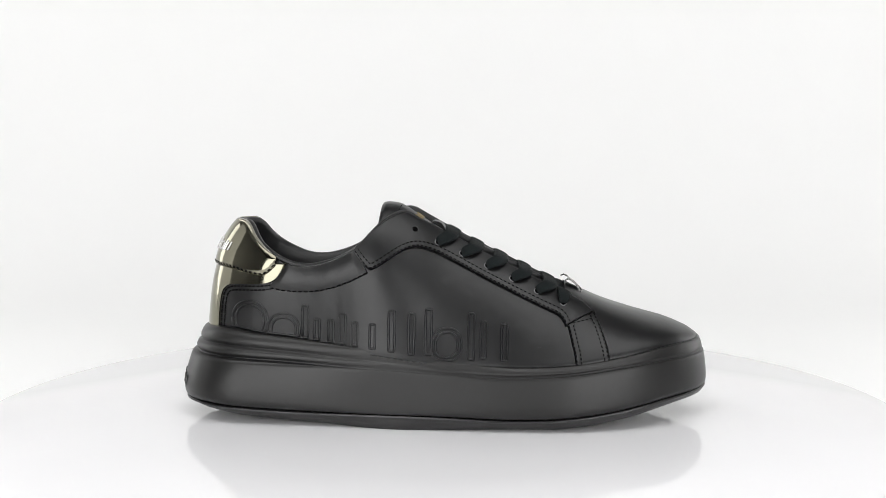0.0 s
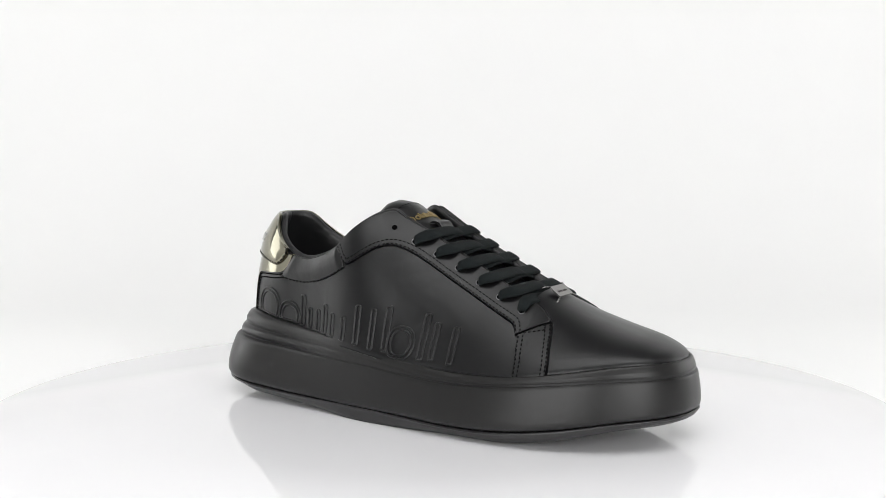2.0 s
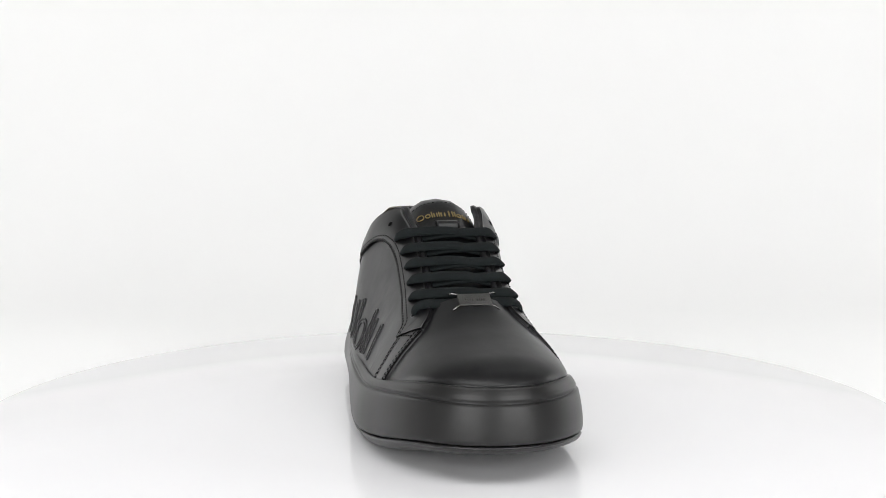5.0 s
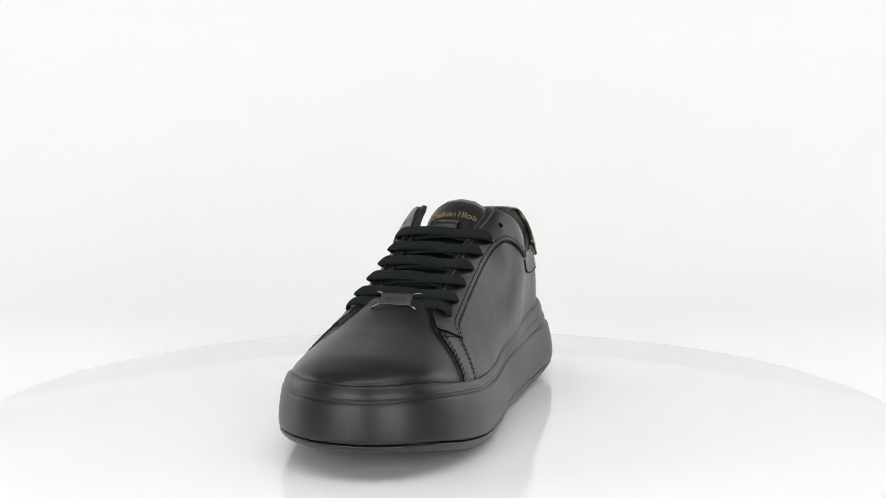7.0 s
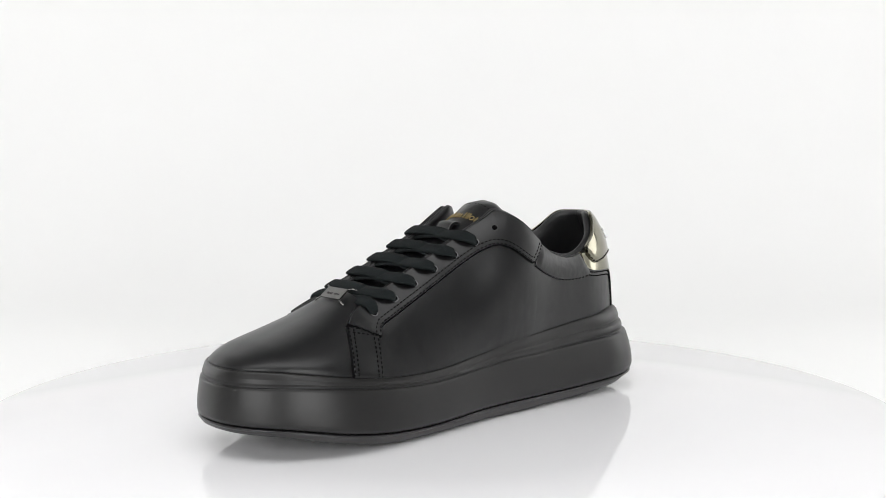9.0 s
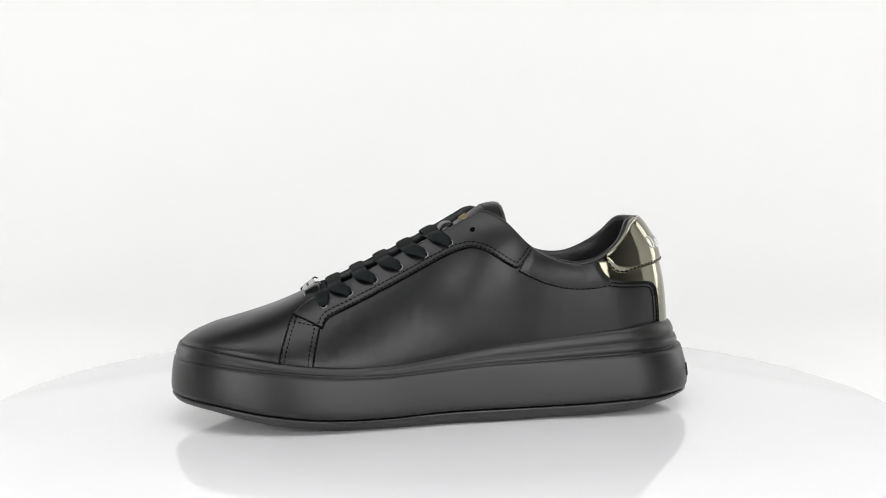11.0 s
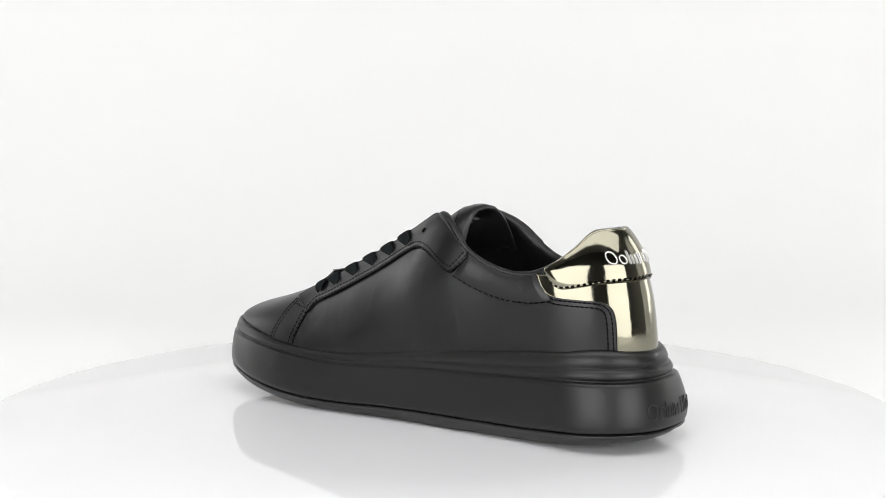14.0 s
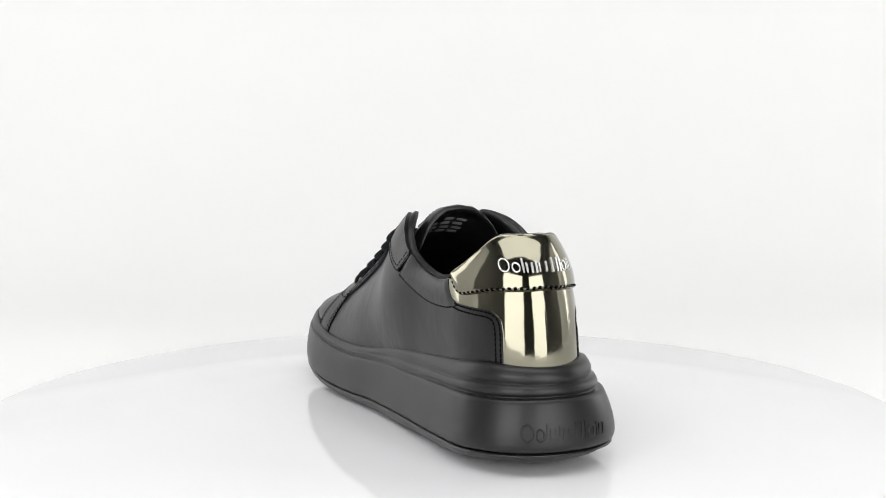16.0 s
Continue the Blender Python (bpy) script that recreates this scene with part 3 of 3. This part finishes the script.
def loft(stations, width, thick, drop, sides=28, power=2.6):
    """A padded strap: stations (x, y, z, nx, nz) along its middle, with half-widths and half-thicknesses, bent down at its sides."""
    verts = []
    n = len(stations)
    for (x, y, z, nx, nz), w, t, k in zip(stations, width, thick, drop):
        for j in range(sides):
            a = 2 * math.pi * j / sides
            cy, cn = math.cos(a), math.sin(a)
            yy = w * math.copysign(abs(cy) ** (2 / power), cy)
            tt = t * math.copysign(abs(cn) ** (2 / power), cn) - arch(k, yy)
            verts.append((x + nx * tt, y + yy, z + nz * tt))
    faces = grid_faces(n, sides, close_m=True)
    faces += [tuple(range(sides)), tuple(range((n - 1) * sides, n * sides))[::-1]]
    return verts, faces


def tongue():
    line = [(0.088, 0.0570), (0.070, 0.0680), (0.045, 0.0815), (0.020, 0.0948), (0.000, 0.1062), (-0.013, 0.1142), (-0.0225, 0.1206), (-0.0290, 0.1228), (-0.0345, 0.1236)]
    c = curve2(line, 60)
    t = np.gradient(c, axis=0)
    t /= np.linalg.norm(t, axis=1, keepdims=True)
    nx, nz = t[:, 1], -t[:, 0]
    u = np.linspace(0, 1, 60)
    y = smooth_interp(c[:, 0], CT_X, CT_Y)
    st = np.stack([c[:, 0], y, c[:, 1], nx, nz], -1)
    w = np.interp(u, [0, 0.35, 0.7, 0.9, 1], [0.016, 0.021, 0.0265, 0.0285, 0.0275])
    th = np.interp(u, [0, 0.5, 0.8, 0.94, 0.985, 1], [0.0012, 0.0016, 0.0024, 0.0026, 0.0019, 0.0008])
    dr = np.interp(u, [0, 0.45, 0.75, 0.9, 1], [8.0, 9.0, 16.0, 24.0, 27.0])
    v, f = loft(st, w, th, dr)
    mesh_object("tongue", v, f, PADDED, SHOE, "padded black leather tongue rolled over at the top")
    return c, st, w, th, dr


TONGUE = tongue()


# ---- eyelets, laces and tag ----
EYELETS = [(0.0708, 0.0676), (0.0562, 0.0742), (0.0420, 0.0812), (0.0275, 0.0885), (0.0130, 0.0955), (-0.0012, 0.1022)]
SPARE = (-0.0142, 0.1098)


def ribbon(path, normals, width, thick, sides=14):
    path, normals = np.asarray(path), np.asarray(normals)
    t = np.gradient(path, axis=0)
    t /= np.linalg.norm(t, axis=1, keepdims=True) + 1e-12
    s = np.cross(t, normals)
    s /= np.linalg.norm(s, axis=1, keepdims=True) + 1e-12
    nn = np.cross(s, t)
    n = len(path)
    a = np.linspace(0, 2 * np.pi, sides, endpoint=False)
    ca, sa = np.cos(a), np.sin(a)
    ca, sa = np.sign(ca) * np.abs(ca) ** 0.6, np.sign(sa) * np.abs(sa) ** 0.7
    w = np.asarray(width).reshape(-1, 1) * np.ones((n, 1))
    V = path[:, None] + s[:, None] * (ca[None, :, None] * w[:, None] / 2) + nn[:, None] * (sa[None, :, None] * thick / 2)
    faces = grid_faces(n, sides, close_m=True)
    faces += [tuple(range(sides)), tuple(range((n - 1) * sides, n * sides))[::-1]]
    return V.reshape(-1, 3).tolist(), faces


def eyelet(x, z, side, mat):
    P, N = on_upper(np.array([x]), np.array([z]), side)
    p, n = Vector(P[0]) + Vector(N[0]) * 0.0022, Vector(N[0])
    m = Matrix.Translation(p) @ n.to_track_quat("Z", "Y").to_matrix().to_4x4()
    verts, faces = [], []
    prof = [(0.0014, -0.0010), (0.0016, 0.0001), (0.0019, 0.0003), (0.0023, -0.0001)]
    for k in range(16):
        a = 2 * math.pi * k / 16
        verts += [m @ Vector((r * math.cos(a), r * math.sin(a), h)) for r, h in prof]
    faces = grid_faces(16, 4, close_n=True)
    e = mesh_object("eyelet", verts, faces, mat, SHOE, "small punched eyelet")
    # flat black disc: the shade inside the punched opening, put in as colour
    shade_disc = [m @ Vector((0.0016 * math.cos(k * math.pi / 8), 0.0016 * math.sin(k * math.pi / 8), 0.0001)) for k in range(16)]
    mesh_object("shade_disc", shade_disc, [tuple(range(16))], HOLE_SHADE, e)
    return p, n


def over_edge(a, b, side, lift):
    """Where a lace from a to b crosses the edge of the eyestay."""
    x = a.x * 0.57 + b.x * 0.43
    z = float(np.interp(x, [e[0] for e in EDGE[12:]], [e[1] for e in EDGE[12:]]))
    P, N = on_upper(np.array([x]), np.array([z - 0.0012]), side)
    return Vector(P[0]) + Vector(N[0]) * lift


def lace_path(a, na, b, nb, rise, under, n=40):
    """From one eyelet over the throat to another, or down under the edge of the other eyestay."""
    sa = -1 if a.y < b.y else 1
    ma = (a + b) / 2
    top = np.interp(ma.x, [e[0] for e in EDGE[12:]], [e[1] for e in EDGE[12:]])
    c = Vector((ma.x, ma.y, float(top) + 0.0010 + rise))
    ka = over_edge(a, b, sa, 0.0030 + rise * 0.3)
    lead = (ka - a).normalized()
    pts = [a - na * 0.003 + lead * 0.0003, a + na * 0.0014 + lead * 0.0013, ka, c]
    if under:
        kb = over_edge(b, a, -sa, -0.0022)
        pts += [c * 0.45 + kb * 0.55 + Vector((0, 0, 0.0008)), kb, kb * 0.6 + b * 0.4 - nb * 0.0045]
    else:
        kb = over_edge(b, a, -sa, 0.0030 + rise * 0.3)
        pts += [kb, b + nb * 0.0012 + (kb - b).normalized() * 0.0014, b - nb * 0.003]
    pts = curve2([tuple(p) for p in pts], n)
    up = Vector((0.42, 0, 0.9)).normalized()
    nor = []
    for i in range(n):
        u = i / (n - 1)
        wa, wb = max(0, 1 - u * 3.2), max(0, 1 - (1 - u) * 3.2)
        nor.append(tuple((na * wa + nb * wb + up * (1 - wa - wb)).normalized()))
    width = np.interp(np.linspace(0, 1, n), [0, 0.08, 0.2, 0.8, 0.92, 1], [0.0040, 0.0062, 0.0088, 0.0088, 0.0062, 0.0040])
    return pts, nor, width


def laces():
    ends = {}
    for k, (x, z) in enumerate(EYELETS):
        for s in (-1, 1):
            ends[k, s] = eyelet(x, z, s, RIM)
    for s in (-1, 1):
        eyelet(*SPARE, s, EYELET)
    def run(p, q, rise, label, under):
        pts, nor, width = lace_path(*ends[p], *ends[q], rise, under)
        v, f = ribbon(pts, nor, width, 0.0023)
        mesh_object("lace", v, f, LACE, SHOE, label)
    text = "flat black woven cotton lace"
    run((0, -1), (0, 1), -0.0012, text, False)
    for k in range(1, 6):
        run((k, 1), (k - 1, -1), -0.0004, text, True)
        run((k, -1), (k - 1, 1), 0.0012, text, True)


laces()


def lace_tag():
    # folded metal plate on the lowest lace
    m = Matrix.Translation((0.0788, 0.0047, 0.0775)) @ Euler((0, radians(39), radians(3))).to_matrix().to_4x4()
    w, h = 0.0090, 0.0041
    bm = bmesh.new()
    bmesh.ops.create_cube(bm, size=1.0, matrix=m @ Matrix.Diagonal((2 * h, 2 * w, 0.0009, 1)))
    bmesh.ops.bevel(bm, geom=bm.edges[:], offset=0.00025, segments=2, affect="EDGES")
    tag = part("lace_tag", bm, STEEL, SHOE, "polished gunmetal plate on the lowest lace", smooth=False)
    for s in (-1, 1):
        for e in (-1, 1):
            v, f = tube([m @ Vector((e * h * 0.95, s * w * 0.97, 0.0)), m @ Vector((e * h * 1.3, s * (w + 0.0024), -0.0006)), m @ Vector((e * h * 1.45, s * (w + 0.0038), -0.0022))], 0.0005, 6)
            mesh_object("clasp", v, f, STEEL, tag)
    # worn engraving, as plain strokes
    for k in range(9):
        if k == 4:
            continue
        bm = box_bm(0.0011 if k % 3 else 0.0015, 0.0006, 0.0002, 0, m @ Matrix.Translation((0.0006, (k - 4) * 0.00125, 0.00050)))
        part("engraving", bm, STEEL_DARK, tag, smooth=False)


lace_tag()


# ---- marks: plain shapes in place of the maker's lettering ----
def ring_loop(w, h, n=28, power=2.3):
    a = np.linspace(0, 2 * np.pi, n, endpoint=False)
    c, s_ = np.cos(a), np.sin(a)
    return np.stack([w / 2 * np.sign(c) * np.abs(c) ** (2 / power), h / 2 * np.sign(s_) * np.abs(s_) ** (2 / power)], -1)


# x, z of the middle, width, height (mm) of each embossed oval or bar on the outer side
SIDE_MARKS = [(-108.8, 58.0, 22.0, 22.0), (-88.3, 53.4, 19.0, 18.5), (-75.4, 56.0, 3.4, 23.0), (-68.3, 53.0, 3.0, 14.5), (-60.0, 53.0, 3.0, 14.5), (-53.0, 55.0, 3.2, 18.0),
              (-45.9, 52.5, 3.0, 14.5), (-35.7, 52.0, 3.0, 14.0), (-24.9, 55.5, 3.4, 22.0), (-14.0, 54.0, 3.0, 22.0), (-4.5, 55.0, 3.4, 24.0), (5.6, 47.8, 17.0, 18.0), (19.2, 52.0, 3.2, 24.0), (26.0, 50.0, 3.0, 19.0), (37.8, 48.6, 3.2, 19.0)]


def side_marks():
    for x, z, w, h in SIDE_MARKS:
        pieces = []
        loops = [(w, h)] if w < 5 else [(w, h), (w - 4.6, h - 4.6)]
        for lw, lh in loops:
            lp = ring_loop(lw / 1000, lh / 1000, 40, 2.2 if w > 13 else 9.0) + (x / 1000, z / 1000)
            low = zj(lp[:, 0]) + 0.0006
            lp[:, 1] = np.maximum(lp[:, 1], low)
            P, N = on_upper(lp[:, 0], lp[:, 1], -1)
            pieces.append(tube(P + N * 0.0008, 0.00075, 6, closed=True))
        v, f = gather(pieces)
        mesh_object("embossed_shape", v, f, LEATHER, SHOE)


side_marks()


# a row of ovals and upright bars: middle, width and height in units of the tallest
ROW = [(0.50, 1.0, 1.0), (1.50, 0.72, 0.72), (2.06, 0.17, 1.0), (2.36, 0.17, 0.70), (2.76, 0.17, 0.70), (3.08, 0.17, 0.85), (3.36, 0.17, 0.70), (3.84, 0.17, 0.70),
       (4.46, 0.17, 1.0), (4.96, 0.17, 1.0), (5.30, 0.17, 1.0), (5.86, 0.74, 0.72), (6.46, 0.17, 0.85), (6.76, 0.17, 0.70), (7.24, 0.17, 0.70)]


def row_marks(name, place, unit, height, thick, mat, label=""):
    """A row of plain bars and ovals along a surface. place(u, v) gives a point and normal; u along the row, v up, metres."""
    for c, w, h in ROW:
        c, w, h = (c - 3.66) * unit, w * unit, h * height
        if w > 0.3 * unit:
            lp = ring_loop(w - 0.13 * unit, h - 0.13 * unit, 28, 2.2) + (c, h / 2)
            v, f = tube([p + n * thick for p, n in (place(a, b) for a, b in lp)], 0.085 * unit, 6, closed=True)
        else:
            lp = ring_loop(w, h, 16, 6.0) + (c, h / 2)
            pts = [place(a, b) for a, b in lp]
            v = [p + n * (thick + 0.0003) for p, n in pts] + [p - n * 0.0004 for p, n in pts]
            q = len(pts)
            f = [tuple(range(q))] + [(i, q + i, q + (i + 1) % q, (i + 1) % q) for i in range(q)]
        mesh_object(name, v, f, mat, SHOE, label, smooth=w > 0.3 * unit)


def on_tab(u, v):
    """On the mirrored tab: u to the right as seen from behind."""
    z = 0.0962 + v
    side = -1 if u > 0 else 1
    # walk round the back until the arc is as long as u
    d = np.linspace(0, 0.03, 120) ** 1.0
    P, N = on_upper(xb(z) + d + 1e-5, np.full(120, z), side)
    s = np.concatenate([[0], np.cumsum(np.linalg.norm(np.diff(P, axis=0), axis=1))]) + abs(P[0, 1] - float(bend(np.array([xb(z)]), np.array([z]))[0]))
    q = np.array([np.interp(abs(u), s, P[:, k]) for k in range(3)])
    m = np.array([np.interp(abs(u), s, N[:, k]) for k in range(3)])
    return Vector(q) + Vector(m) * 0.0036, Vector(m).normalized()


row_marks("raised_mark", on_tab, 0.0054, 0.0064, 0.0003, SILVER, "raised silver mark")


def on_sole_back(u, v):
    z = 0.0185 + v
    # the flat-ish back of the midsole
    phi = np.linspace(0, 0.9, 200)
    x = SOLE_HEEL + (SOLE_TOE - SOLE_HEEL) * (1 - np.cos(phi)) / 2
    y = half_sole(x)
    s = np.concatenate([[0], np.cumsum(np.hypot(np.diff(x), np.diff(y)))])
    px, py = np.interp(abs(u), s, x), np.interp(abs(u), s, y)
    t = 1e-3
    tx, ty = np.interp(abs(u) + t, s, x) - px, np.interp(abs(u) + t, s, y) - py
    n = Vector((-ty, tx, 0)).normalized()
    if n.x > 0:
        n = -n
    sg = -1 if u > 0 else 1
    n = Vector((n.x, abs(n.y) * sg, 0.12))
    rel = (z - 0.0205) / 0.026
    return Vector((px + max(0, rel) * 0.004, smooth_interp(px, CS_X, CS_Y) + sg * py, z)), n.normalized()


row_marks("molded_mark", on_sole_back, 0.0064, 0.0086, -0.0002, RUBBER)


def on_tongue(u, v):
    c, st, w, th, dr = TONGUE
    # a little below the roll, on the front face
    k = float(np.interp(-0.0118 - v * 0.9, c[::-1, 0], np.arange(59, -1, -1)))
    f = [float(np.interp(k, np.arange(60), col)) for col in (*st.T, th, dr)]
    x, y, z, nx, nz, t, d = f
    off = t - arch(d, u) + 0.0003
    return Vector((x + nx * off, y + u, z + nz * off)), Vector((nx, 2 * d * u, nz)).normalized()


row_marks("gold_mark", on_tongue, 0.0044, 0.0048, -0.0001, GOLD, "small gold printed mark")


# ---- small things on and in the tongue ----
def tongue_point(k, u, lift):
    """A point on the tongue: k from its foot (0) to its top (59), u sideways, lift over its face."""
    c, st, w, th, dr = TONGUE
    x, y, z, nx, nz, t, d = [float(np.interp(k, np.arange(60), col)) for col in (*st.T, th, dr)]
    off = t - arch(d, u) + lift
    return Vector((x + nx * off, y + u, z + nz * off)), Vector((nx, 2 * d * u, nz)).normalized()


def tongue_details():
    # leather loop that keeps the laces in the middle
    P, N = [], []
    for k in np.linspace(42.0, 46.0, 8):
        row = [tongue_point(k, u, 0.0004 + 0.0022 * math.sin(math.pi * (k - 42.0) / 4)) for u in np.linspace(-0.0068, 0.0068, 9)]
        P.append([tuple(p) for p, n in row])
        N.append([tuple(n) for p, n in row])
    shell("lace_loop", np.array(P), np.array(N), 0.0012, -0.0002, LEATHER, SHOE, "small black leather lace loop")
    # stitched border under the rim
    for k in (54.5,):
        row = [tongue_point(k, u, -0.0001) for u in np.linspace(-0.026, 0.026, 60)]
        v, f = gather(stitch_pieces(np.array([tuple(p) for p, n in row]), np.array([tuple(n) for p, n in row]), 0.0018, 0.0009, 0.0002))
        tagged(mesh_object("tongue_stitching", v, f, THREAD, SHOE), kind="stuff")
    # size print on the back of the tongue, as plain bars
    for k in range(4):
        for j in range(3 if k else 2):
            c, st, w, th, dr = TONGUE
            q = 53.0 - k * 2.0
            row = []
            for du, dk in ((0, 0), (1, 0), (1, 1), (0, 1)):
                u = -0.010 + j * 0.0075 + du * 0.0055 + (k % 2) * 0.001
                kk = q - dk * 1.0
                t = float(np.interp(kk, np.arange(60), th))
                p, n = tongue_point(kk, u, -2 * t - 0.0004)
                row.append(p)
            v = row + [p + Vector((0.0003, 0, 0.0002)) for p in row]
            mesh_object("size_print", v, [(0, 1, 2, 3), (4, 7, 6, 5), (0, 4, 5, 1), (1, 5, 6, 2), (2, 6, 7, 3), (3, 7, 4, 0)], GREY_PRINT, SHOE, smooth=False)


tongue_details()


def motions():
    times = [k * 0.5 for k in range(33)]
    walk(SHOE, [(t, pose(0, 0, 0, 0, 0, -TURN_RATE * t) @ pose(0, SHOE_Y, 0, 0, 0, SHOE_YAW)) for t in times])
    walk(TABLE_DISC, [(t, pose(0, 0, 0, 0, 0, -TURN_RATE * t)) for t in times])


motions()
